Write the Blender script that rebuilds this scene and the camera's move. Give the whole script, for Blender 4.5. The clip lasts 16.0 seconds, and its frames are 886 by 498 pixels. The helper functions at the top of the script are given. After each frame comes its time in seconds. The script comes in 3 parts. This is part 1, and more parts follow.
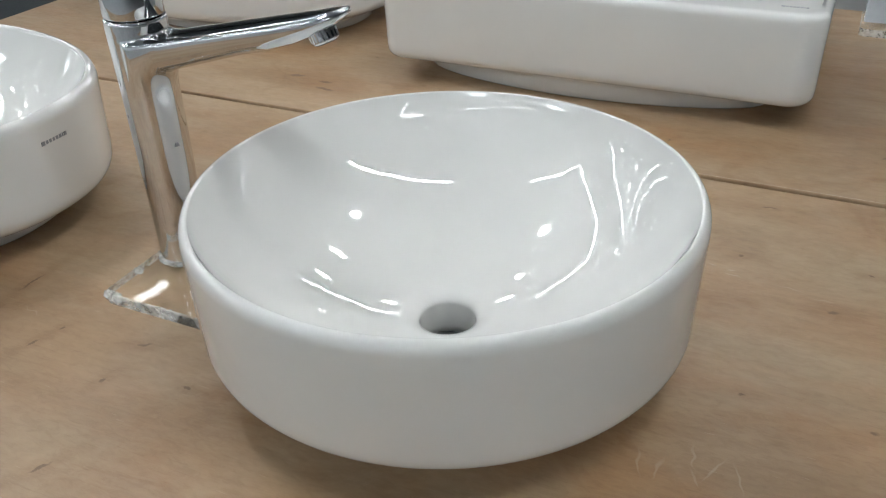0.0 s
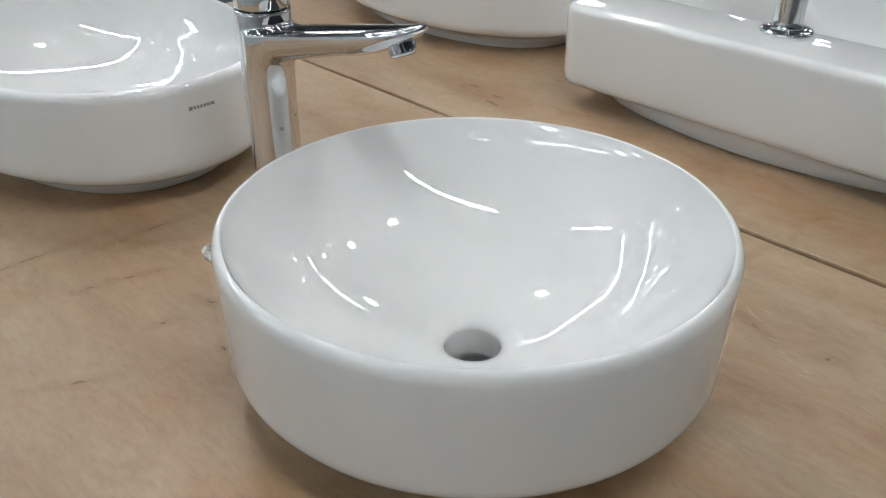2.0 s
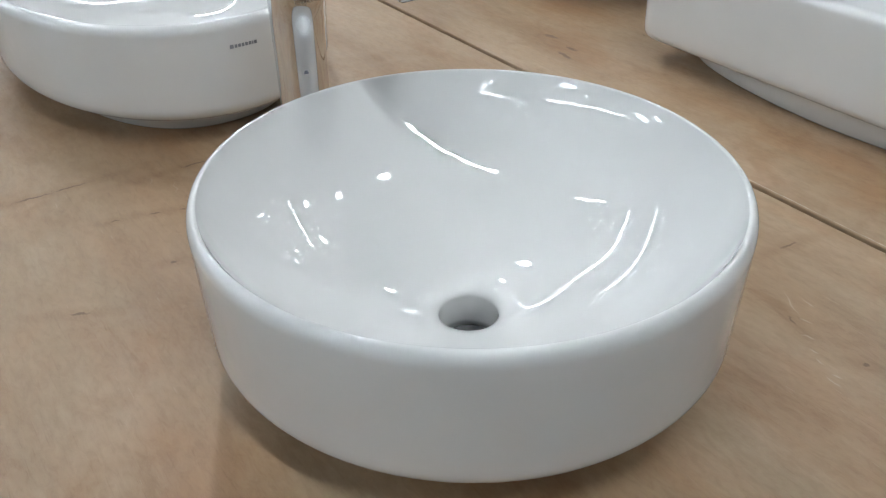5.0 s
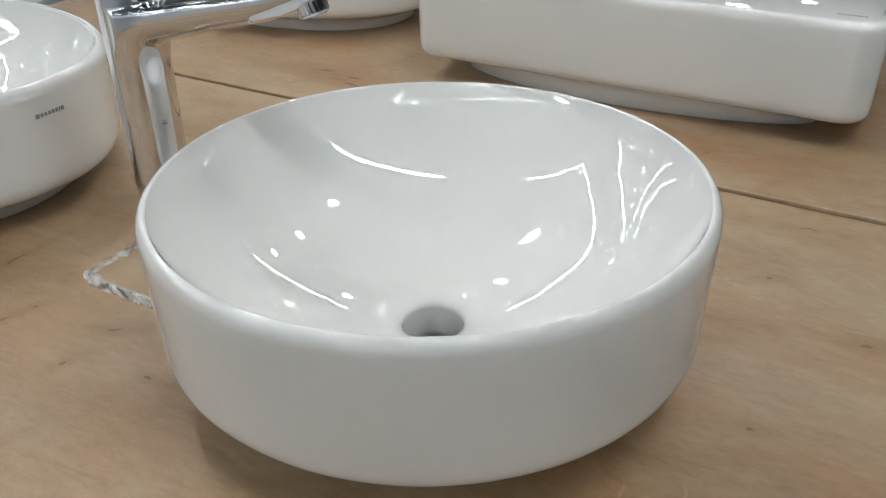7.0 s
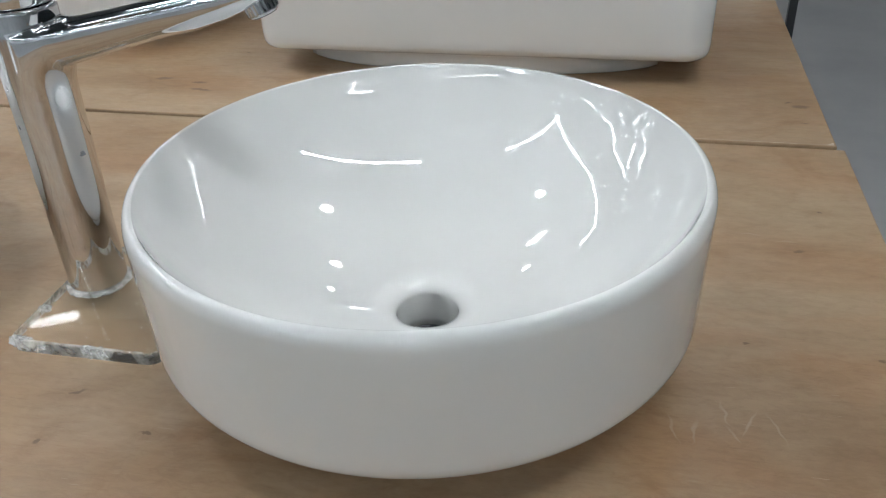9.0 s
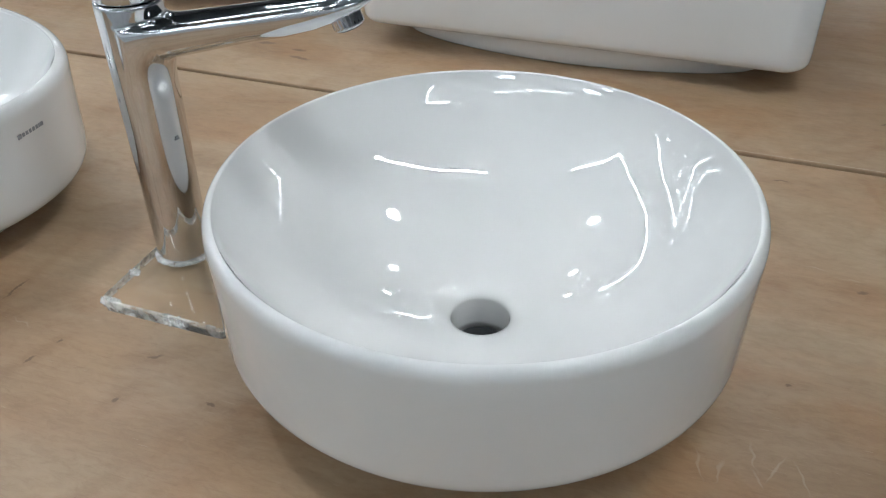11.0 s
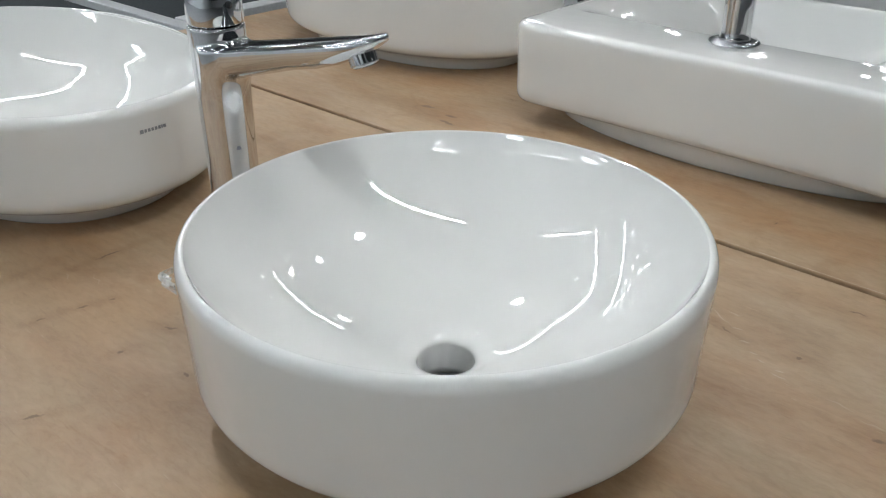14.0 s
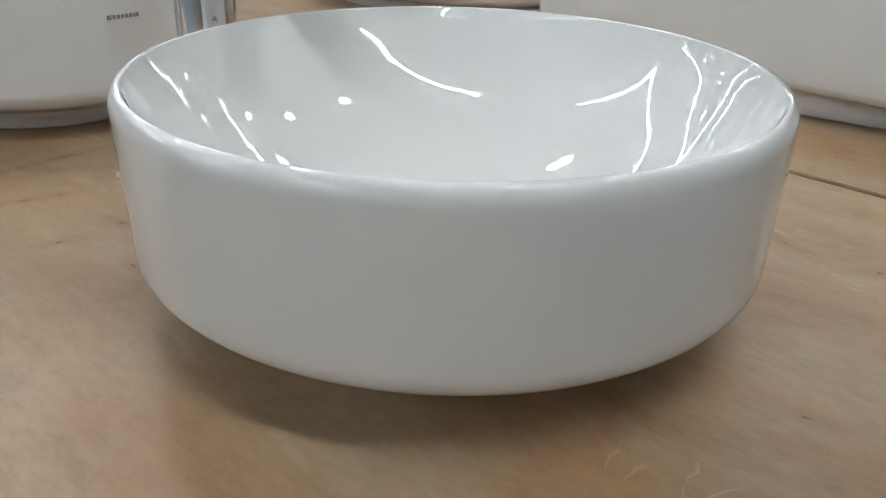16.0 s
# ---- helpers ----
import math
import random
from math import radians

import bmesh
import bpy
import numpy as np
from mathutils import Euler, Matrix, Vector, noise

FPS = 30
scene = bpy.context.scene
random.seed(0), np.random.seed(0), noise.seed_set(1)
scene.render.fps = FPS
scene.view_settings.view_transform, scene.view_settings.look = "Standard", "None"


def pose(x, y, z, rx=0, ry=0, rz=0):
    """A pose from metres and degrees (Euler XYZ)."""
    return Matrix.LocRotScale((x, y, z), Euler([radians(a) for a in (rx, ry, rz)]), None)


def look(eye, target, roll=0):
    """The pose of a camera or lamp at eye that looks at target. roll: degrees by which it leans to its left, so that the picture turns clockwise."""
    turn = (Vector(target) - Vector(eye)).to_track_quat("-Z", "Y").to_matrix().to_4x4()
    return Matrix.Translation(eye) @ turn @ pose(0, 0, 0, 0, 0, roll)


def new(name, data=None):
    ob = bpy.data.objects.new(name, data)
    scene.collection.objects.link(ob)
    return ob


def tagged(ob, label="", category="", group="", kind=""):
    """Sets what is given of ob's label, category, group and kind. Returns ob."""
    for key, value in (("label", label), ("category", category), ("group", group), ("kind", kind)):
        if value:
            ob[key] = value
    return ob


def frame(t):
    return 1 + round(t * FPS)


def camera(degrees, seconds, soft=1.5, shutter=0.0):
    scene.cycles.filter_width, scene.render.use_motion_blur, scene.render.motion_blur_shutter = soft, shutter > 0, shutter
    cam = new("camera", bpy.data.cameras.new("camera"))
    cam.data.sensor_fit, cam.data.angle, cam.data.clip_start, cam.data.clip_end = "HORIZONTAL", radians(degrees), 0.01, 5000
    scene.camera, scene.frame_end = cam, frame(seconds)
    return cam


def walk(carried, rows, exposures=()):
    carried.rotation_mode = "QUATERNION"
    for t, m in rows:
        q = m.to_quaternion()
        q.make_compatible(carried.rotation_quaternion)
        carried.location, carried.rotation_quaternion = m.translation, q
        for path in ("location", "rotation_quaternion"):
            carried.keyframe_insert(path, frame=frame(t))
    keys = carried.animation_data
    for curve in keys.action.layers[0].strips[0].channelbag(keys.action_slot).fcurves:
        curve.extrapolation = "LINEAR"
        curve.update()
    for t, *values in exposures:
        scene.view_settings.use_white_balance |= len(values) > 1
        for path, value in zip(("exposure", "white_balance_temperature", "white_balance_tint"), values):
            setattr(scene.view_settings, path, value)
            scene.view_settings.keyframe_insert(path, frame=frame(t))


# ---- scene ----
T = 0.85  # height of the table top
cam = camera(54.73, 16.0, soft=1.2)
# seconds, eye from the table top under the basin's middle, turn
ROWS = [
    (0.0, 0.2562, -0.5267, 0.4504, 58.33, 1.76, 25.04),
    (0.5, 0.2816, -0.4725, 0.4427, 58.34, 1.02, 30.19),
    (1.0, 0.3465, -0.4519, 0.4532, 57.98, 0.82, 35.43),
    (1.5, 0.3841, -0.4482, 0.4597, 58.68, 0.43, 41.00),
    (2.0, 0.4009, -0.4232, 0.4572, 59.51, -0.20, 46.05),
    (2.5, 0.4149, -0.3933, 0.4692, 59.78, -0.82, 48.73),
    (3.0, 0.4340, -0.3559, 0.4796, 59.76, -1.11, 52.40),
    (3.5, 0.4282, -0.3178, 0.4898, 59.60, -0.94, 54.95),
    (4.0, 0.4341, -0.2969, 0.4764, 59.14, -1.01, 57.86),
    (4.5, 0.4468, -0.2939, 0.4610, 56.24, -0.89, 58.49),
    (4.7, 0.4458, -0.2994, 0.4544, 55.82, -0.20, 57.97),
    (6.8, 0.2985, -0.4680, 0.4090, 59.90, 1.40, 31.60),
    (7.0, 0.2880, -0.4646, 0.4054, 59.75, 0.83, 30.39),
    (7.5, 0.2315, -0.4809, 0.4027, 59.18, 0.72, 22.24),
    (8.0, 0.1901, -0.4980, 0.4017, 58.70, 1.68, 17.11),
    (8.2, 0.1754, -0.5040, 0.4036, 58.55, 2.05, 15.40),
    (10.3, 0.1139, -0.5238, 0.4123, 56.26, 1.30, 9.98),
    (10.5, 0.1195, -0.5164, 0.4319, 55.05, 0.59, 11.39),
    (11.0, 0.1595, -0.5082, 0.4654, 54.59, 0.70, 20.09),
    (11.5, 0.2033, -0.5040, 0.4900, 54.60, 0.23, 25.37),
    (12.0, 0.2498, -0.5083, 0.4918, 55.24, 0.35, 28.72),
    (12.5, 0.2946, -0.5027, 0.4794, 58.03, 0.50, 32.32),
    (13.0, 0.3301, -0.4812, 0.4641, 58.61, 0.29, 35.75),
    (13.5, 0.3596, -0.4489, 0.4451, 59.20, -0.40, 39.27),
    (14.0, 0.3846, -0.4327, 0.4358, 61.67, -0.09, 41.91),
    (14.5, 0.3986, -0.4242, 0.4091, 62.55, -0.47, 43.02),
    (15.0, 0.3983, -0.4120, 0.3761, 62.82, -0.76, 43.70),
    (15.5, 0.3784, -0.4005, 0.3360, 62.95, -0.73, 43.82),
    (16.0, 0.3491, -0.3826, 0.2753, 64.03, -1.28, 43.42),
]
TINTS = [(t, 0.0, k, 9) for t, k in (
    (0.0, 6280), (0.5, 6020), (1.0, 6000), (1.5, 6100), (2.5, 6250), (3.0, 6200), (3.5, 6250), (4.0, 6300), (4.5, 5950), (7.0, 6350), (7.5, 6250), (8.0, 6200),
    (10.5, 6000), (11.0, 6000), (11.5, 6080), (12.0, 6150), (12.5, 6300), (13.0, 6350), (14.0, 6250), (14.5, 6250), (15.0, 6080), (16.0, 6180))]
walk(cam, [(t, pose(x, y, T + z, rx, ry, rz)) for t, x, y, z, rx, ry, rz in ROWS], TINTS)

# ---- world and room light ----
world = bpy.data.worlds.new("hall_air")
world.use_nodes = True
world.node_tree.nodes["Background"].inputs[0].default_value = (0.75, 0.87, 1.0, 1)
world.node_tree.nodes["Background"].inputs[1].default_value = 0.0
scene.world = world

LED_POWER, BRIGHT_LED_POWER, SPOT_POWER, PANEL_POWER = 34.8, 79.0, 25.5, 24.0
BEAM_POWER, EAST_BEAM_POWER = 56.0, 42.0


# ---- materials ----
class Graph:
    """Short hand for a node material."""

    def __init__(self, name):
        self.mat = bpy.data.materials.new(name)
        self.mat.use_nodes = True
        self.tree = self.mat.node_tree
        self.bsdf = self.tree.nodes["Principled BSDF"]

    def node(self, kind, **values):
        n = self.tree.nodes.new(kind)
        for key, value in values.items():
            setattr(n, key, value)
        return n

    def link(self, a, b):
        self.tree.links.new(a, b)

    def put(self, socket, value):
        if isinstance(value, bpy.types.NodeSocket):
            self.link(value, socket)
        elif value is not None:
            socket.default_value = value

    def set(self, **values):
        for key, value in values.items():
            self.put(self.bsdf.inputs[key.replace("_", " ")], value)
        return self

    def math(self, op, a, b=None, c=None, clamp=False):
        n = self.node("ShaderNodeMath", operation=op, use_clamp=clamp)
        for i, v in enumerate((a, b, c)):
            self.put(n.inputs[i], v)
        return n.outputs[0]

    def vmath(self, op, a, b=None):
        n = self.node("ShaderNodeVectorMath", operation=op)
        self.put(n.inputs[0], a)
        self.put(n.inputs[1], b)
        return n.outputs["Value"] if op in ("LENGTH", "DISTANCE", "DOT_PRODUCT") else n.outputs[0]

    def place(self, scale=(1, 1, 1), turn=(0, 0, 0)):
        coords = self.node("ShaderNodeTexCoord")
        m = self.node("ShaderNodeMapping")
        m.inputs["Scale"].default_value = scale
        m.inputs["Rotation"].default_value = turn
        self.link(coords.outputs["Object"], m.inputs["Vector"])
        return m.outputs[0]

    def noise(self, where, scale, detail=4.0, rough=0.55, bend=0.0):
        n = self.node("ShaderNodeTexNoise")
        self.put(n.inputs["Vector"], where)
        n.inputs["Scale"].default_value = scale
        n.inputs["Detail"].default_value = detail
        n.inputs["Roughness"].default_value = rough
        n.inputs["Distortion"].default_value = bend
        return n.outputs["Fac"]

    def ramp(self, value, stops):
        n = self.node("ShaderNodeValToRGB")
        el = n.color_ramp.elements
        while len(el) < len(stops):
            el.new(0.5)
        for e, (p, c) in zip(el, stops):
            e.position = p
            e.color = (*c, 1) if len(c) == 3 else c
        self.put(n.inputs[0], value)
        return n.outputs[0]

    def span(self, value, lo, hi, a=0.0, b=1.0):
        n = self.node("ShaderNodeMapRange", interpolation_type="SMOOTHSTEP")
        self.put(n.inputs[0], value)
        for i, v in enumerate((lo, hi, a, b)):
            n.inputs[i + 1].default_value = v
        return n.outputs[0]

    def mix(self, how, fac, a, b):
        n = self.node("ShaderNodeMix", data_type="RGBA", blend_type=how)
        self.put(n.inputs[0], fac)
        for i, v in ((6, a), (7, b)):
            self.put(n.inputs[i], (*v, 1) if isinstance(v, tuple) and len(v) == 3 else v)
        return n.outputs[2]

    def bump(self, height, strength, distance):
        n = self.node("ShaderNodeBump")
        n.inputs["Strength"].default_value = strength
        n.inputs["Distance"].default_value = distance
        self.link(height, n.inputs["Height"])
        self.link(n.outputs[0], self.bsdf.inputs["Normal"])


def ceramic_material():
    g = Graph("glazed_white_ceramic")
    w = g.place()
    tone = g.ramp(g.noise(w, 9.0, 3), [(0.3, (0.702, 0.704, 0.688)), (0.7, (0.730, 0.731, 0.714))])
    g.set(Base_Color=tone, Roughness=g.span(g.noise(w, 30.0, 2), 0.3, 0.7, 0.006, 0.014), IOR=1.50)
    g.set(Coat_Weight=0.5, Coat_Roughness=0.008, Coat_IOR=1.50)
    g.bump(g.noise(w, 36.0, 2), 0.13, 0.0013)
    g.link(g.bsdf.inputs["Normal"].links[0].from_socket, g.bsdf.inputs["Coat Normal"])
    return g.mat


def chrome_material():
    g = Graph("polished_chrome")
    w = g.place()
    g.set(Base_Color=(0.70, 0.71, 0.725, 1), Metallic=1.0, Roughness=g.span(g.noise(w, 60.0, 3), 0.3, 0.75, 0.03, 0.07))
    return g.mat


def plain(name, colour, rough, metal=0.0, grain=0.08, scale=40.0, bump=0.0):
    g = Graph(name)
    w = g.place()
    lo = tuple(c * (1 - grain) for c in colour)
    hi = tuple(min(1.0, c * (1 + grain)) for c in colour)
    n = g.noise(w, scale, 5)
    g.set(Base_Color=g.ramp(n, [(0.3, lo), (0.7, hi)]), Roughness=rough, Metallic=metal)
    if bump:
        g.bump(n, bump, 0.002)
    return g.mat


def glow(name, colour, strength):
    g = Graph(name)
    g.set(Base_Color=(0.8, 0.8, 0.8, 1), Emission_Color=(*colour, 1), Emission_Strength=strength)
    return g.mat


def acrylic_material(name, haze, relief, rough, tint):
    g = Graph(name)
    w = g.place()
    cloud = g.noise(w, 90.0, 3)
    g.set(Base_Color=(*tint, 1), Roughness=g.span(cloud, 0.45, 0.8, rough, rough + 0.05), IOR=1.24 if relief else 1.16)
    g.set(Transmission_Weight=g.span(cloud, 0.35, 0.65, 1.0 - haze, 1.0 - 0.4 * haze))
    if relief:
        g.bump(g.noise(w, 160.0, 3, 0.6, 0.8), relief, 0.004)
    return g.mat


# knots and dark flecks of the boards: x, y, length, width, turn in degrees, strength
FRONT_KNOTS = (
    (-0.238, -0.111, 0.012, 0.005, 30, 0.8), (0.295, 0.162, 0.008, 0.007, 0, 0.85), (0.324, 0.235, 0.006, 0.004, 0, 0.8),
    (0.334, 0.016, 0.006, 0.005, 0, 0.8), (-0.166, -0.142, 0.007, 0.003, 0, 0.7), (0.239, 0.022, 0.006, 0.004, 0, 0.7),
    (0.221, 0.336, 0.018, 0.004, 10, 0.5), (-0.435, -0.24, 0.036, 0.004, 88, 0.75), (-0.435, -0.204, 0.035, 0.004, 92, 0.75),
    (-0.409, -0.077, 0.029, 0.004, 90, 0.75), (-0.332, -0.147, 0.011, 0.004, 67, 0.75), (-0.324, -0.121, 0.006, 0.004, 56, 0.75),
    (-0.34, -0.184, 0.008, 0.004, 78, 0.75), (-0.209, -0.254, 0.016, 0.004, 64, 0.75), (-0.238, -0.162, 0.006, 0.004, 73, 0.75),
    (0.069, 0.318, 0.019, 0.004, 82, 0.75), (0.209, 0.227, 0.006, 0.004, 30, 0.75), (0.141, 0.227, 0.012, 0.004, -22, 0.75),
)
REAR_KNOTS = (
    (-0.482, 0.498, 0.026, 0.012, 10, 0.90), (-0.425, 0.488, 0.020, 0.010, 0, 0.85), (-0.412, 0.464, 0.034, 0.010, -8, 0.75),
    (-0.405, 0.611, 0.006, 0.003, 0, 0.70), (-0.230, 0.447, 0.020, 0.004, 5, 0.50), (-0.996, 0.493, 0.020, 0.008, 0, 0.60),
    (-0.871, 0.453, 0.022, 0.008, 0, 0.50), (0.341, 0.493, 0.020, 0.014, 0, 0.95), (0.330, 0.505, 0.012, 0.006, 40, 0.50),
    (0.341, 0.444, 0.012, 0.004, 0, 0.50), (0.086, 0.466, 0.010, 0.004, 60, 0.40),
)
# pale scratches and dried marks: x, y, length, width, turn, strength
MARKS = (
    (0.257, 0.186, 0.016, 0.0012, -4, 0.6), (0.287, 0.178, 0.014, 0.0014, 0, 0.5), (0.218, -0.059, 0.002, 0.012, 15, 0.6),
    (0.235, -0.066, 0.002, 0.014, -20, 0.7), (0.252, -0.068, 0.002, 0.014, 20, 0.6), (0.197, -0.079, 0.0018, 0.012, -10, 0.6),
    (0.185, -0.078, 0.0018, 0.012, 12, 0.6), (0.223, -0.079, 0.0018, 0.009, 30, 0.5), (-0.37, -0.112, 0.014, 0.0012, -10, 0.6),
    (-0.398, -0.127, 0.01, 0.0012, -20, 0.5), (0.134, 0.258, 0.0069, 0.0014, 3, 0.9), (0.149, 0.236, 0.0075, 0.0014, 12, 0.9),
    (0.162, 0.22, 0.0055, 0.0014, 21, 0.9), (0.176, 0.209, 0.0055, 0.0014, -15, 0.9), (0.186, 0.201, 0.0055, 0.0014, 0, 0.9),
    (0.205, 0.191, 0.0108, 0.0014, -10, 0.9), (0.202, 0.198, 0.0055, 0.0014, 4, 0.9), (0.127, 0.246, 0.0207, 0.0014, -34, 0.9),
)
# warm brown stains in the wood, the front ones also painting the round basin's warm shade: x, y, half length, half
# width, turn, strength
STAINS_AND_SHADE = (
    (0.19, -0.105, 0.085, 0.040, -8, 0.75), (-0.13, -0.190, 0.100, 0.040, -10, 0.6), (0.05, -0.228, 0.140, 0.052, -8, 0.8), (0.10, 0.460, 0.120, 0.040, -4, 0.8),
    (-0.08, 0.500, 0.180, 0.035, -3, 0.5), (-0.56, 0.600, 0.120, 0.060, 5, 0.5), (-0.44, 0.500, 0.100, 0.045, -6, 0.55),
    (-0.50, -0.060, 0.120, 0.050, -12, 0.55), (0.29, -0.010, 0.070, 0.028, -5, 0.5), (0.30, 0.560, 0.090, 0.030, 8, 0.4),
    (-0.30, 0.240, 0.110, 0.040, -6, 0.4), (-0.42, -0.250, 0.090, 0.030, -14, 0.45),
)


def wood_material(name, seed, knots, rear=False, streak=1.0):
    """Oak-look board, grain along x, in metres of the table top."""
    g = Graph(name)
    coords = g.node("ShaderNodeNewGeometry").outputs["Position"]

    def stretched(sx, sy, off):
        m = g.node("ShaderNodeMapping")
        m.inputs["Scale"].default_value = (sx, sy, 1)
        m.inputs["Location"].default_value = (off, seed, 0)
        m.inputs["Rotation"].default_value = (0, 0, radians(-5))
        g.link(coords, m.inputs["Vector"])
        return m.outputs[0]

    broad = g.noise(stretched(1.3, 3.2, 3.1), 1.6, 4, 0.55, 0.8)
    bands = g.noise(stretched(2.6, 3.4 + 5.1 * streak, 1.7), 1.5, 7, 0.66, 1.4)
    fine = g.noise(stretched(6.0, 80.0, 0.4), 2.2, 6, 0.65, 0.5)
    pores = g.noise(stretched(26.0, 420.0, 5.0), 1.0, 3, 0.6)
    speck = g.noise(stretched(30.0, 75.0, 2.0), 2.0, 5, 0.7, 0.6)
    col = g.ramp(bands, [(0.22, (0.298, 0.205, 0.123)), (0.42, (0.348, 0.250, 0.158)), (0.58, (0.378, 0.279, 0.183)), (0.8, (0.414, 0.314, 0.214))])
    col = g.mix("MULTIPLY", 0.8, col, g.ramp(broad, [(0.28, (0.74, 0.65, 0.56)), (0.43, (0.95, 0.90, 0.84)), (0.56, (1.04, 1.03, 1.01)), (0.75, (1.14, 1.15, 1.16))]))
    col = g.mix("MULTIPLY", 0.40 * streak, col, g.ramp(fine, [(0.3, (0.76, 0.71, 0.66)), (0.62, (1.04, 1.04, 1.04))]))
    col = g.mix("MULTIPLY", g.span(pores, 0.60, 0.70, 0.0, 0.32 * streak), col, (0.58, 0.48, 0.40))
    dash = g.noise(stretched(75.0, 900.0, 7.0), 1.0, 2, 0.6)
    col = g.mix("MULTIPLY", g.span(dash, 0.62, 0.70, 0.0, 0.16 * streak), col, (0.55, 0.46, 0.38))
    col = g.mix("MULTIPLY", 0.42, col, g.ramp(speck, [(0.34, (0.74, 0.70, 0.66)), (0.55, (1.0, 1.0, 1.0)), (0.72, (1.10, 1.10, 1.09))]))
    blotch = g.noise(stretched(6.0, 8.0 + 3.0 * streak, 9.0), 1.5 * (0.6 + 0.4 * streak), 5, 0.62, 1.2)
    col = g.mix("MULTIPLY", g.span(blotch, 0.53, 0.70, 0.0, 0.52), col, (0.76, 0.66, 0.56))
    hue = g.noise(stretched(1.9, 5.2, 12.0), 1.7, 4, 0.6, 1.0)
    col = g.mix("MULTIPLY", 1.0, col, g.ramp(hue, [(0.36, (1.02, 0.955, 0.90)), (0.52, (1.0, 0.995, 0.98)), (0.68, (0.985, 1.005, 1.0))]))
    chips = g.noise(stretched(42.0, 460.0, 3.3), 1.0, 2, 0.5)
    col = g.mix("MIX", g.span(chips, 0.71, 0.76, 0.0, 0.18), col, (0.58, 0.48, 0.36))
    wob = g.node("ShaderNodeTexNoise")
    g.link(coords, wob.inputs["Vector"])
    wob.inputs["Scale"].default_value = 130.0
    wob.inputs["Detail"].default_value = 3.0
    shift = g.vmath("SCALE", g.vmath("SUBTRACT", wob.outputs["Color"], (0.5, 0.5, 0.5)))
    shift.node.inputs["Scale"].default_value = 0.008
    bent = g.vmath("ADD", coords, shift)
    sway = g.node("ShaderNodeTexNoise")
    g.link(coords, sway.inputs["Vector"])
    sway.inputs["Scale"].default_value = 95.0
    sway.inputs["Detail"].default_value = 0.5
    sway = g.vmath("SCALE", g.vmath("SUBTRACT", sway.outputs["Color"], (0.5, 0.5, 0.5)))
    sway.node.inputs["Scale"].default_value = 0.009
    curved = g.vmath("ADD", coords, sway)

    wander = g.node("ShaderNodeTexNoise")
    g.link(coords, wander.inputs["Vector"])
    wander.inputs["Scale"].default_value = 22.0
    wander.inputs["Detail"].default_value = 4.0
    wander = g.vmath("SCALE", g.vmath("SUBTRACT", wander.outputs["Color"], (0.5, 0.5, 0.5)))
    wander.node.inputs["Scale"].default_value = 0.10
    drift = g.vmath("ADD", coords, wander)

    def spot(x, y, a, b, turn, k, soft, where=None, core=0.25):
        m = g.node("ShaderNodeMapping", vector_type="TEXTURE")
        m.inputs["Location"].default_value = (x, y, T)
        m.inputs["Rotation"].default_value = (0, 0, radians(turn))
        m.inputs["Scale"].default_value = (a, b, 1.0)
        g.link(where or bent, m.inputs["Vector"])
        return g.span(g.vmath("LENGTH", m.outputs[0]), soft, core, 0.0, k)

    def far_from(x, y, a, b, turn):
        m = g.node("ShaderNodeMapping", vector_type="TEXTURE")
        m.inputs["Location"].default_value = (x, y, T)
        m.inputs["Rotation"].default_value = (0, 0, radians(turn))
        m.inputs["Scale"].default_value = (a, b, 1.0)
        g.link(bent, m.inputs["Vector"])
        return g.vmath("LENGTH", m.outputs[0])

    # knots: the nearest one's distance gives both its core and its warm halo
    near = None
    for x, y, a, b, turn, k in knots:
        d = far_from(x, y, a * 0.55 * (0.5 + 0.5 * k), b * 0.40 * (0.5 + 0.5 * k), turn)
        near = d if near is None else g.math("MINIMUM", near, d)
    dark = g.span(near, 1.35, 0.45, 0.0, 0.76)
    halo = g.span(near, 9.0, 1.0, 0.0, 0.34)
    pale = None
    for x, y, a, b, turn, k in MARKS:
        s = spot(x, y, a * 0.8 if a > 0.005 else 0.0012, b if b > 0.005 else 0.0010, turn, k * 0.34, 1.3, curved)
        pale = s if pale is None else g.math("MAXIMUM", pale, s)
    stain_shade = None
    for x, y, a, b, turn, k in [v for v in STAINS_AND_SHADE if (v[1] > 0.38) == rear]:
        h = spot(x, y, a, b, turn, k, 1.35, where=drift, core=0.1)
        stain_shade = h if stain_shade is None else g.math("MAXIMUM", stain_shade, h)
    # brown wood tone, with the basin's warm shade put into the board colour
    col = g.mix("MULTIPLY", stain_shade, col, (0.94, 0.77, 0.61))
    col = g.mix("MULTIPLY", halo, col, (0.66, 0.56, 0.46))
    col = g.mix("MIX", dark, col, (0.130, 0.078, 0.045))
    col = g.mix("MIX", pale, col, (0.60, 0.52, 0.42))
    rough = g.span(fine, 0.3, 0.7, 0.34, 0.46)
    g.set(Base_Color=col, Roughness=rough, IOR=1.43)
    g.bump(fine, 0.10, 0.0006)
    return g.mat


def floor_material():
    g = Graph("grey_concrete_tile")
    w = g.place()
    col = g.ramp(g.noise(w, 1.6, 6, 0.6), [(0.3, (0.265, 0.265, 0.268)), (0.7, (0.345, 0.345, 0.345))])
    g.set(Base_Color=col, Roughness=0.45)
    g.bump(g.noise(w, 60.0, 4), 0.15, 0.001)
    return g.mat


